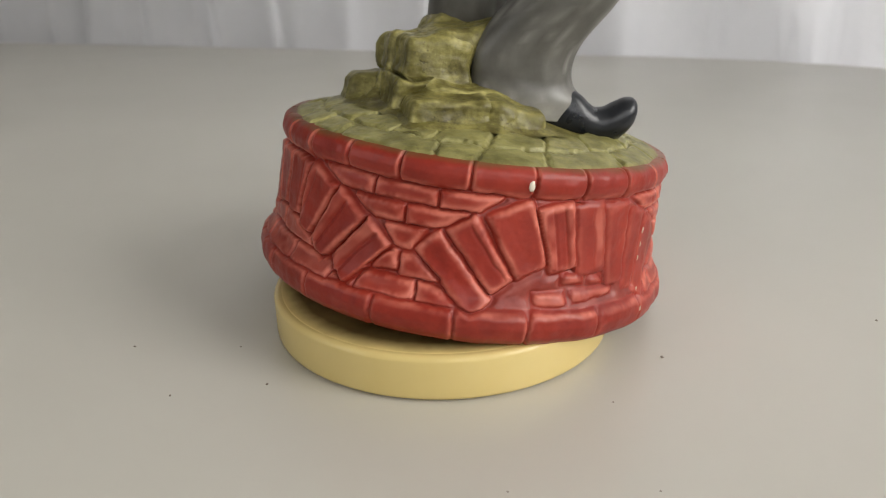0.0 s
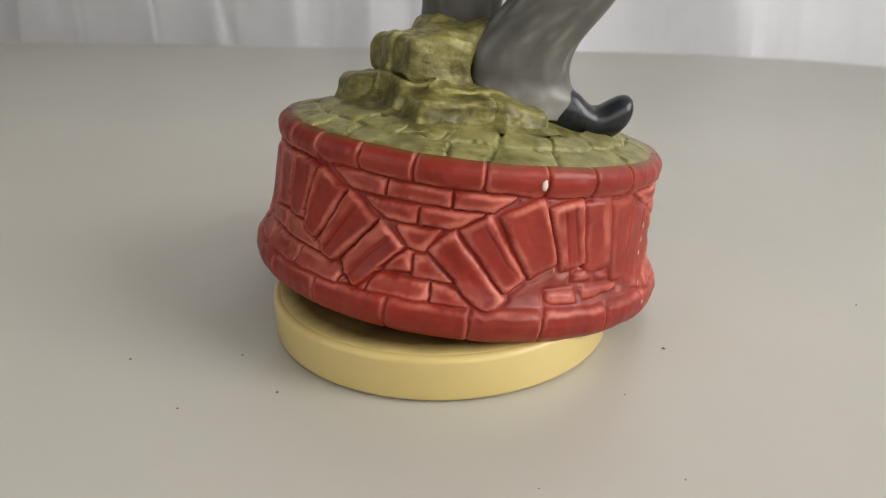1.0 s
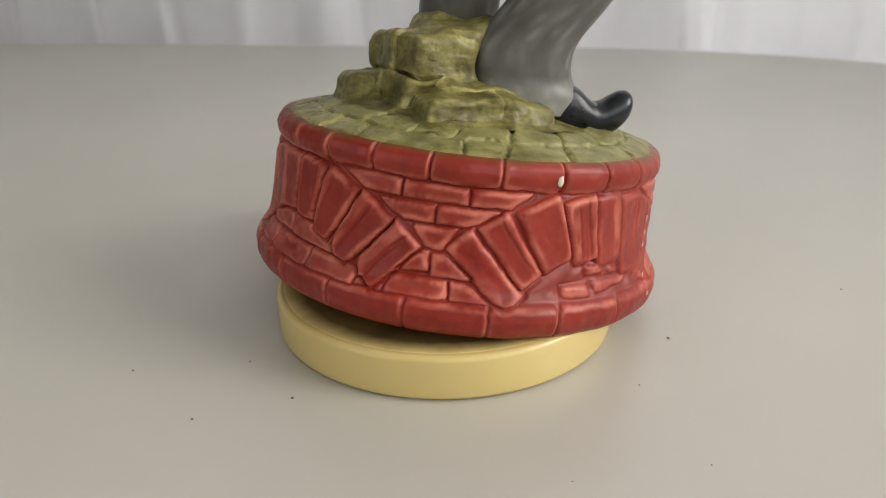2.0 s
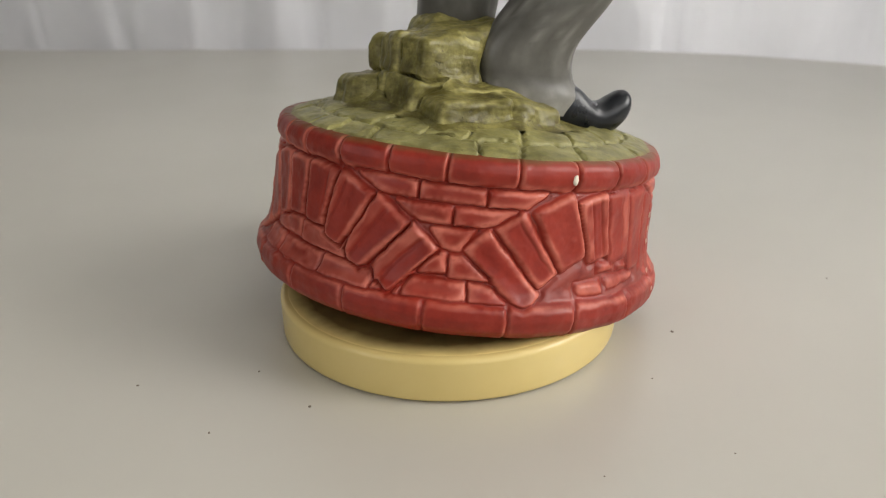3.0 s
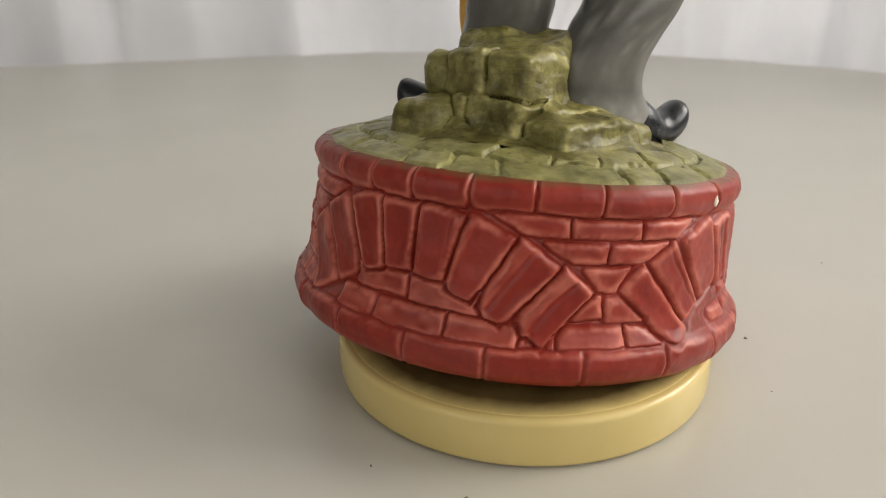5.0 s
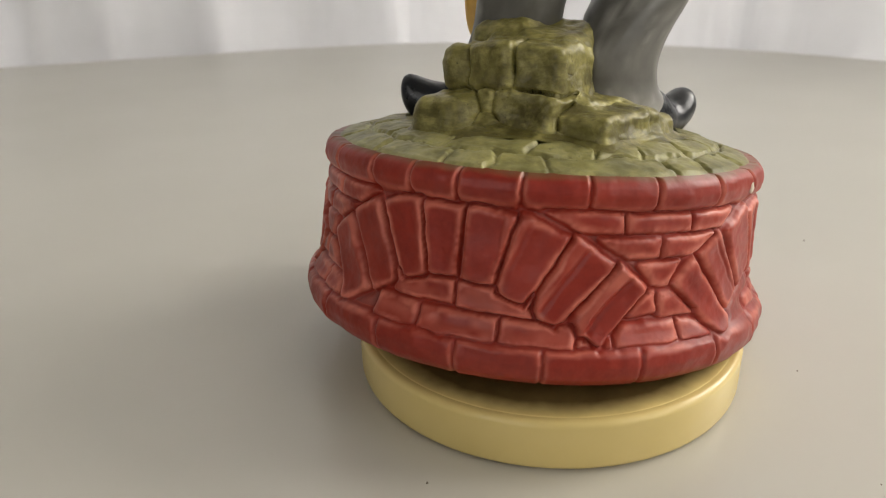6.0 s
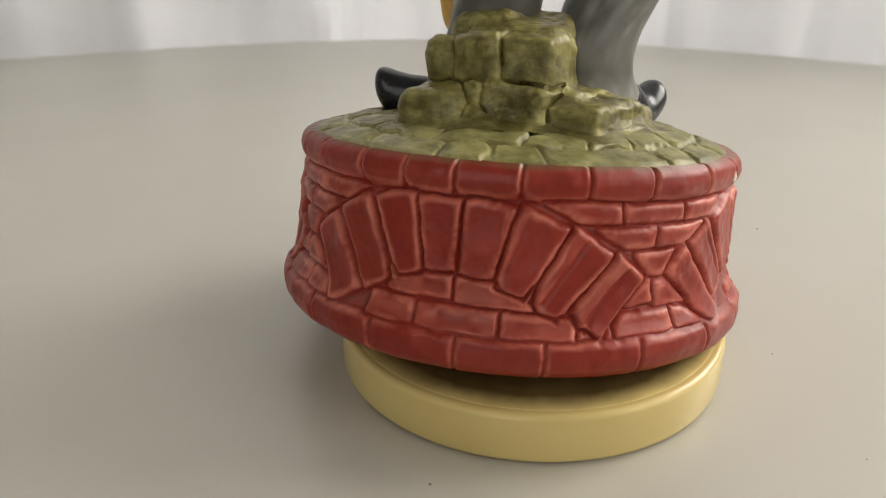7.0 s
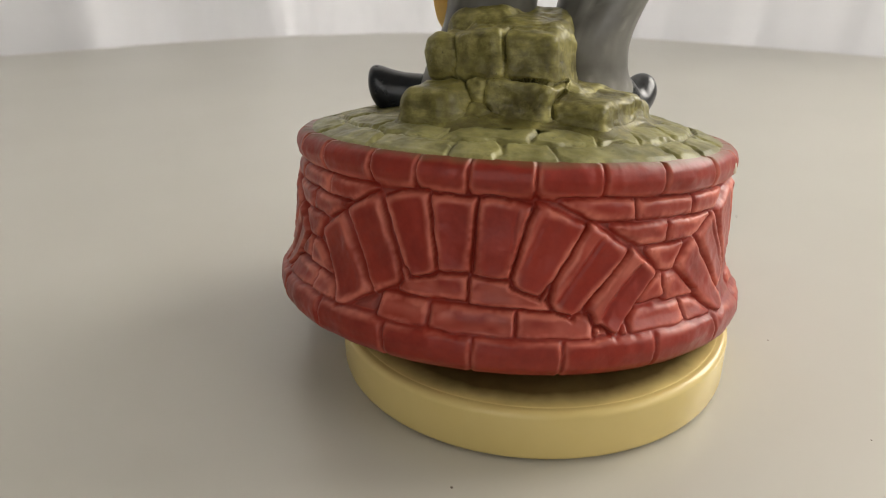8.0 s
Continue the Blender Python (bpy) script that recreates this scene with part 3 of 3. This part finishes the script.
CELLS += [cell(shifted(quad, 0), 0.25, joint=0.7, grow=-0.6, rub=0.4) for quad in UNDER_SECOND]
SEAM = ((-37.5, -3.2, -0.4, 51.5), (-37.8, -6.4, -4.2, 51.7), (-38.6, -9.6, -7.4, 52.0), (-39.5, -18.0, -14.6, 53.6), (-39.8, -21.4, -19.2, 55.8))
# rim blocks round the top, and the heavier course round the foot
RIM_JOINTS = (-235, -220, -206, -192.6, -176.4, -164.7, -153.3, -139.8, -125.7, -111.0, -93.6, -78.0, -64.3, -50.1, -35.4, -20, -6, 9, 24, 38, 54, 68, 83, 97, 112, 125)
FOOT_JOINTS = (-235, -226, -207, -188.1, -169.2, -150.6, -133.0, -113.2, -93.6, -76.3, -57.1, -40.1, -21, -2, 17, 36, 55, 74, 93, 112, 125)

CELLS += [cell([(a * MM, 7.6), (b * MM, 7.6), (b * MM, 16), (a * MM, 16)], 0.0, 1, "rim_block", 0.85) for a, b in zip(RIM_JOINTS, RIM_JOINTS[1:])]
CELLS += [cell([(a * MM, -28), (b * MM, -28), (b * MM, -18), (a * MM, -18)], 0.0, 1, "foot_block", 0.6) for a, b in zip(FOOT_JOINTS, FOOT_JOINTS[1:])]
relief(CELLS, np.arange(-235, 125.01, 0.3) * MM, np.arange(-25.4, 13.81, 0.25), on_wall, RED, FIG, ground=MORTAR, reach=1.0, wobble=0.2, lump=0.17)
bm = bmesh.new()
bmesh.ops.create_icosphere(bm, subdivisions=2, radius=1)
for v in bm.verts:
    n = 1 + 0.35 * noise.noise(v.co * 1.7)
    v.co = Vector((v.co.x * 0.7 * n, v.co.y * 0.45 * n, v.co.z * 1.2 * n))
a = -79.2 * DEG
bmesh.ops.transform(bm, matrix=Matrix.Translation((51.45 * math.cos(a), 51.45 * math.sin(a), 10.2)) @ Matrix.Rotation(a + math.pi / 2, 4, "Z"), verts=bm.verts)
bmesh.ops.scale(bm, vec=(0.001, 0.001, 0.001), verts=bm.verts)
part("chip", bm, CHIP, FIG, "bare cream chip in the red glaze")
for az, low, high, r in SEAM:
    bm = bmesh.new()
    bmesh.ops.create_icosphere(bm, subdivisions=2, radius=1)
    for v in bm.verts:
        n = 1 + 0.6 * noise.noise(v.co * 2.1 + Vector((low, 0, 0)))
        v.co = Vector((v.co.x * 0.1 * n, v.co.y * 0.2, v.co.z * (high - low) / 3.2))
    a = az * DEG
    bmesh.ops.transform(bm, matrix=Matrix.Translation((r * math.cos(a), r * math.sin(a), (low + high) / 2)) @ Matrix.Rotation(a + math.pi / 2, 4, "Z"), verts=bm.verts)
    bmesh.ops.scale(bm, vec=(0.001, 0.001, 0.001), verts=bm.verts)
    part("chip", bm, CHIP, FIG, "thin bare line in the red glaze")


# ---------------------------------------------------------------- mossy paving and stones
def dome(r):
    return float(np.interp(r, [0, 20, 36, 44, 48.6, 50], [20.5, 19.6, 17.3, 14.9, 13.4, 13.0]))


bm = bmesh.new()
lathe(bm, [(r * 0.001, (dome(r) - 0.6) * 0.001) for r in (49.3, 48, 46, 44, 42, 39, 36, 32, 28, 24, 20, 12, 6)] + [(0, 0.0199)], 120, 0.0004, 5)
part("mound", bm, OLIVE_JOINT, FIG, "olive green ground under the paving")


def on_mound(u, v, h):
    a = u / 0.75 * DEG
    z = np.interp(v, [0, 20, 36, 44, 48.6, 50], [20.5, 19.6, 17.3, 14.9, 13.4, 13.0]) + h
    return v * np.cos(a) * 0.001, v * np.sin(a) * 0.001, z * 0.001


def slab(a, b, r0, r1, skew):
    return [((a + skew) * 0.75, r0), (a * 0.75, r1), (b * 0.75, r1), ((b + skew) * 0.75, r0)]


OUTER = (-235, -205, -180.5, -159.4, -147.2, -134, -104.5, -93.5, -74, -48, -26, -4, 18, 44, 66, 90, 112, 125)
INNER = (-235, -212, -190, -166, -141, -122, -108, -90, -71, -53, -30, -8, 20, 48, 75, 100, 125)
SLABS = [slab(a, b, 41.2, 50, 3.0 if a > -105 else -1.0) for a, b in zip(OUTER, OUTER[1:])]
SLABS += [slab(a, b, 34, 41.2, 4.0) for a, b in zip(INNER, INNER[1:])]
relief([cell(line, name="paving_slab", rub=0.28) for line in SLABS], np.arange(-235, 125.01, 0.4) * 0.75, np.arange(33.0, 48.9, 0.28), on_mound, PAVING, FIG,
       depth=0.6, cut=0.55, wobble=0.7, reach=4, lump=0.26, scoop=-0.1, tilt=0.05, rubbed=0.85, fade=lambda v: 0.6 * step(47.2, 48.8, v) + 0.12 * (1 - step(33.5, 37.5, v)) - 0.3)


E1, E2 = Vector((-0.36, 0.93, 0)), Vector((0.96, 0.27, 0))
CORNER = Vector((-20.3, -22.5, 0))
BLOCKS = []                                  # centre, half size, turn about z, tilt: mm and degrees


def stone(mid, size, turn=15.7, tip=0.0, soft=1.6):
    BLOCKS.append((np.array(mid, float), np.array(size, float) / 2, turn * DEG, tip * DEG, soft))


def course(at, length, depth, low, high, out=0.0, **more):
    """A stone of the pile's front: from `at` mm along the front, standing `out` mm proud."""
    mid = CORNER + E1 * (at + length / 2) + E2 * (depth / 2 - out)
    stone((mid.x, mid.y, (low + high) / 2), (depth, length, high - low), **more)


# upper course, lower course, cap, the stones at the foot, and the heap behind them
course(-0.2, 10.6, 16, 26.0, 36.2, -0.6, soft=2.2)
course(10.4, 10.4, 17, 26.0, 36.4, -0.3, soft=2.6)
course(20.8, 7.8, 17, 25.4, 35.4, -0.3, soft=4.2)
course(0.0, 13.6, 17, 16, 26.2, 0.9, soft=2.0)
course(13.6, 3.6, 15, 17, 26.0, 0.8, soft=1.5)
course(17.2, 12.0, 19, 15, 24.8, 7.4, soft=3.2)
course(12.0, 8.0, 18, 15, 20.6, 3.4, soft=2.5)
stone((-9.4, -25.4, 19.4), (18, 13.4, 7.8), 10, -5, 1.8)
stone((6.0, -23.2, 19.2), (14, 13.6, 8.4), 15, 7, 2.4)
stone((-1, -19, 20), (26, 9, 9.6), 10, 2, 2.4)
stone((-3.4, -0.6, 26.0), (24, 23, 21.4), 15.7, -6, 5)
stone((5, -7, 21), (12, 16, 18), 15.7, 0, 3)
stone((-7.0, -7.4, 36.2), (21, 20, 6.6), 15.7, -15, 3.2)
stone((-6.0, 3.2, 36.0), (16, 14, 7.0), 15.7, -18, 3.4)
stone((-10.2, 1.2, 37.4), (13, 13, 9.6), 15.7, -20, 3.0)
LOOSE = 7                                    # the last ones have no joints of their own


def heap(p):
    """Distance (mm) from points to the pile, its stones run softly together with cut joints; the nearest stone; how near its edges."""
    d, rim = [], []
    p = p + 0.3 * np.sin(p[:, [1, 2, 0]] * 0.42 + (0.4, 2.1, 4.0))
    for mid, half, turn, tip, soft in BLOCKS:
        q = p - mid
        c, t = math.cos(turn), math.sin(turn)
        q = np.stack([c * q[:, 0] + t * q[:, 1], -t * q[:, 0] + c * q[:, 1], q[:, 2]], 1)
        c, t = math.cos(tip), math.sin(tip)
        q = np.stack([c * q[:, 0] - t * q[:, 2], q[:, 1], t * q[:, 0] + c * q[:, 2]], 1)
        far = np.abs(q) - half + soft
        d.append(np.linalg.norm(np.maximum(far, 0), axis=1) + np.minimum(far.max(1), 0) - soft)
        rim.append(np.sort(np.abs(q) - half, axis=1)[:, 1])
    r = np.hypot(p[:, 0], p[:, 1])
    d.append((p[:, 2] - np.interp(r, [0, 20, 36, 44, 48.6, 50], [20.5, 19.6, 17.3, 14.9, 13.4, 13.0])) * 0.93)
    rim.append(np.full(len(p), -9.0))
    d, rim = np.array(d), np.array(rim)
    near = np.argsort(d, axis=0)
    pick = np.arange(len(p))
    first, second = d[near[0], pick], d[near[1], pick]
    whole = -1.5 * np.log(np.exp(-np.clip(d, -30, 30) / 1.5).sum(0))
    stones = len(BLOCKS) - LOOSE
    filled = np.clip(0.6 + 0.55 * np.sin(p[:, 0] * 0.31 + 1.2) + 0.5 * np.sin(p[:, 1] * 0.43 + p[:, 2] * 0.37), 0.35, 1.15)
    joint = filled * np.exp(-((second - first) / 0.55) ** 2) * np.where((near[0] < stones) & (near[1] < stones), 1.15, 0.15)
    return whole + joint, near[0], np.clip(1 + rim[near[0], pick] / 1.8, 0, 1), d[-1] - whole


def build_heap():
    turns, lifts = 440, 300
    hub = np.array([-8.0, -8.0, 16.5])
    az = np.linspace(0, 2 * math.pi, turns, endpoint=False)
    el = np.radians(np.linspace(-4, 90, lifts))
    way = np.stack([np.outer(np.cos(el), np.cos(az)), np.outer(np.cos(el), np.sin(az)), np.outer(np.sin(el), np.ones(turns))], -1).reshape(-1, 3)
    dist = np.full(len(way), 44.0)
    for _ in range(70):
        dist = np.maximum(dist - 0.55 * np.clip(heap(hub + way * dist[:, None])[0], 0, 6), 3)
    p = hub + way * dist[:, None]
    _, who, rim, fillet = heap(p)
    for i in range(len(p)):
        v = Vector(p[i])
        k = 0.6 * noise.noise(v * 0.16) + 0.42 * noise.noise(v * 0.36) + 0.1 * noise.noise(v * 0.9)
        k += 0.1 * noise.noise((v.x * 0.3, v.y * 0.3, v.z * 0.8)) - 0.4 * rim[i] * max(0.0, noise.noise(v * 0.45) - 0.15)
        p[i] += way[i] * k * (1.0 if who[i] < len(BLOCKS) or math.hypot(v.x, v.y) < 33 else min(1.0, 0.5 * fillet[i]))
    who = who.reshape(lifts, turns)
    ground = len(BLOCKS)
    quads = {}
    for i in range(lifts - 1):
        for j in range(turns):
            k = int(who[i, j])
            r = math.hypot(*p[i * turns + j][:2])
            if k == ground and r > 34.8 and fillet[i * turns + j] < 0.12:
                continue
            n = (j + 1) % turns
            quads.setdefault(k, []).append((i * turns + j, i * turns + n, (i + 1) * turns + n, (i + 1) * turns + j))
    for k, faces in sorted(quads.items()):
        bm = bmesh.new()
        layer = bm.verts.layers.float.new("wear")
        seen = {}

        def vert(i):
            if i not in seen:
                seen[i] = bm.verts.new(p[i] * 0.001)
                seen[i][layer] = max(0.0, rim[i] ** 2 * (0.7 + 1.3 * noise.noise(Vector(p[i]) * 0.3) + 0.8 * noise.noise(Vector(p[i]) * 0.9)))
            return seen[i]
        for f in faces:
            bm.faces.new([vert(i) for i in f])
        if k == ground or k >= len(BLOCKS) - LOOSE:
            part("rock_bed", bm, OLIVE, FIG, "olive glazed ground running the stones together")
            continue
        inner = bm.verts.new((hub * 0.35 + BLOCKS[k][0] * 0.65) * 0.001)
        for e in [e for e in bm.edges if len(e.link_faces) == 1]:
            bm.faces.new((e.verts[0], e.verts[1], inner))
        part("stone", bm, OLIVE, FIG)


build_heap()

# ---------------------------------------------------------------- the glazed figure on the stones
bm = bmesh.new()
bm.verts.layers.float.new("wear")


def limb(rows, n, mat, fold, seed, streak=0.0):
    """A limb through rows of (x, y, z, half width, half depth, turn), mm and degrees."""
    rings = []
    for x, y, z, a, b, turn in spline(rows, n):
        c, s = math.cos(turn * DEG), math.sin(turn * DEG)
        rings.append((Vector((x, y, z)) * 0.001, Vector((c, s, 0)) * a * 0.001, Vector((-s, c, 0)) * b * 0.001))
    # paler in streaks round the limb and towards its first rings
    loft(bm, rings, 48, mat, lambda k, t: streak * (0.5 * max(0, noise.noise((2.2 * math.cos(t) + seed, 2.2 * math.sin(t), k * 0.08))) + 1.1 * max(0, noise.noise((7 * math.cos(t + k * 0.02), 7 * math.sin(t + k * 0.02) + seed, k * 0.09)) - 0.2)) + 0.95 * max(0.0, 1 - k / 14), fold, seed)


def shoe(heel, tip, seed, tops):
    """A shoe with a flat sole and a curled-up round toe; heel, tip: its ends on the ground; tops: its upper line from heel to toe, mm."""
    start, run = Vector(heel), Vector(tip) - Vector(heel)
    side = Vector((run.y, -run.x)).normalized()
    soles = ((0, 15.8, 3.8), (0.2, 15.6, 4.4), (0.32, 15.4, 5.0), (0.42, 15.4, 5.2), (0.5, 15.4, 5.1), (0.58, 15.4, 4.8), (0.67, 15.5, 4.7),
             (0.76, 15.8, 4.8), (0.85, 16.9, 4.7), (0.915, 18.4, 4.3), (0.96, 20.0, 3.5), (0.988, 21.8, 2.2), (1.0, 23.4, 0.4))
    rings = []
    for s, low, w, top in spline([(*row, t) for row, t in zip(soles, tops)], 72):
        at = start + run * s
        rings.append((Vector((at.x, at.y, (top + low) / 2)) * 0.001, Vector((side.x, side.y, 0)) * w * 0.001, Vector((0, 0, (top - low) / 2)) * 0.001))
    loft(bm, rings, 40, 1, None, 0.015, seed)


limb([(10.2, -14.4, 20, 13.4, 7.6, 4), (11, -14.4, 24.5, 14.6, 8.4, 4), (8.6, -14.6, 29, 12.8, 7.8, 4), (8.2, -14.6, 35, 12.4, 8, 4), (11.6, -14.2, 42, 12.3, 9.4, 6), (16.4, -13.6, 49, 12.5, 10.6, 8), (20.7, -11.2, 58, 13.2, 11.6, 8), (23.2, -4.7, 78, 13.8, 13.5, 8)], 48, 0, 0.03, 3.0, 0.9)
limb([(-9, 14, 17, 9, 8, 30), (-8, 10, 27, 10, 9, 30), (-6.5, 4.7, 38, 10.2, 9.9, 20), (-6.3, 3.3, 46, 10.4, 10.4, 15), (-5.5, 2.7, 58, 10.8, 10.8, 10), (1, 2, 78, 13, 13, 10)], 44, 0, 0.03, 8.0, 0.7)
shoe((13, -16.2), (38.2, -15), 1.0, (29.0, 28.8, 28.0, 26.7, 25.2, 24.2, 24.6, 26.0, 27.3, 27.6, 27.2, 26.2, 24.4))
shoe((-7.2, 13.0), (-20.0, 29.9), 2.0, (26.4, 26.2, 26.0, 26.0, 26.1, 26.2, 26.5, 27.0, 27.5, 27.6, 27.2, 26.2, 24.4))
limb([(-7.4, 14.6, 35.5, 0.6, 1.2, 60), (-7.6, 15.2, 39, 1.6, 3, 60), (-7.8, 15.4, 46, 2.2, 4, 60), (-7, 14.5, 58, 2.6, 5, 60), (-4, 12, 78, 3, 6, 60)], 24, 2, 0.05, 5.0)
part("statue", bm, [GREY, BLACK, YELLOW], FIG, "grey trousered glazed figure in black shoes")

# ---------------------------------------------------------------- crumbs on the table
for i, (x, y, size) in enumerate(((0.0542, -0.0274, 0.00042), (-0.0408, -0.0368, 0.00036), (-0.0621, -0.0409, 0.0003), (-0.0794, -0.0177, 0.0003), (0.117, -0.0099, 0.0003),
                                  (-0.0517, -0.0189, 0.00026), (0.0379, -0.0463, 0.0002), (0.04, -0.075, 0.0002), (0.012, -0.0745, 0.00018))):
    bm = bmesh.new()
    bmesh.ops.create_icosphere(bm, subdivisions=2, radius=size)
    for v in bm.verts:
        v.co *= 1 + 0.5 * noise.noise(v.co * 2500 + Vector((i, 0, 0)))
        v.co.z = v.co.z * 0.5 + size * 0.35
    crumb = thing("crumb", bm, DUST, "tiny dark brown crumb on the table top", "crumb", group="crumbs on the table")
    crumb.location = (x, y, 0)
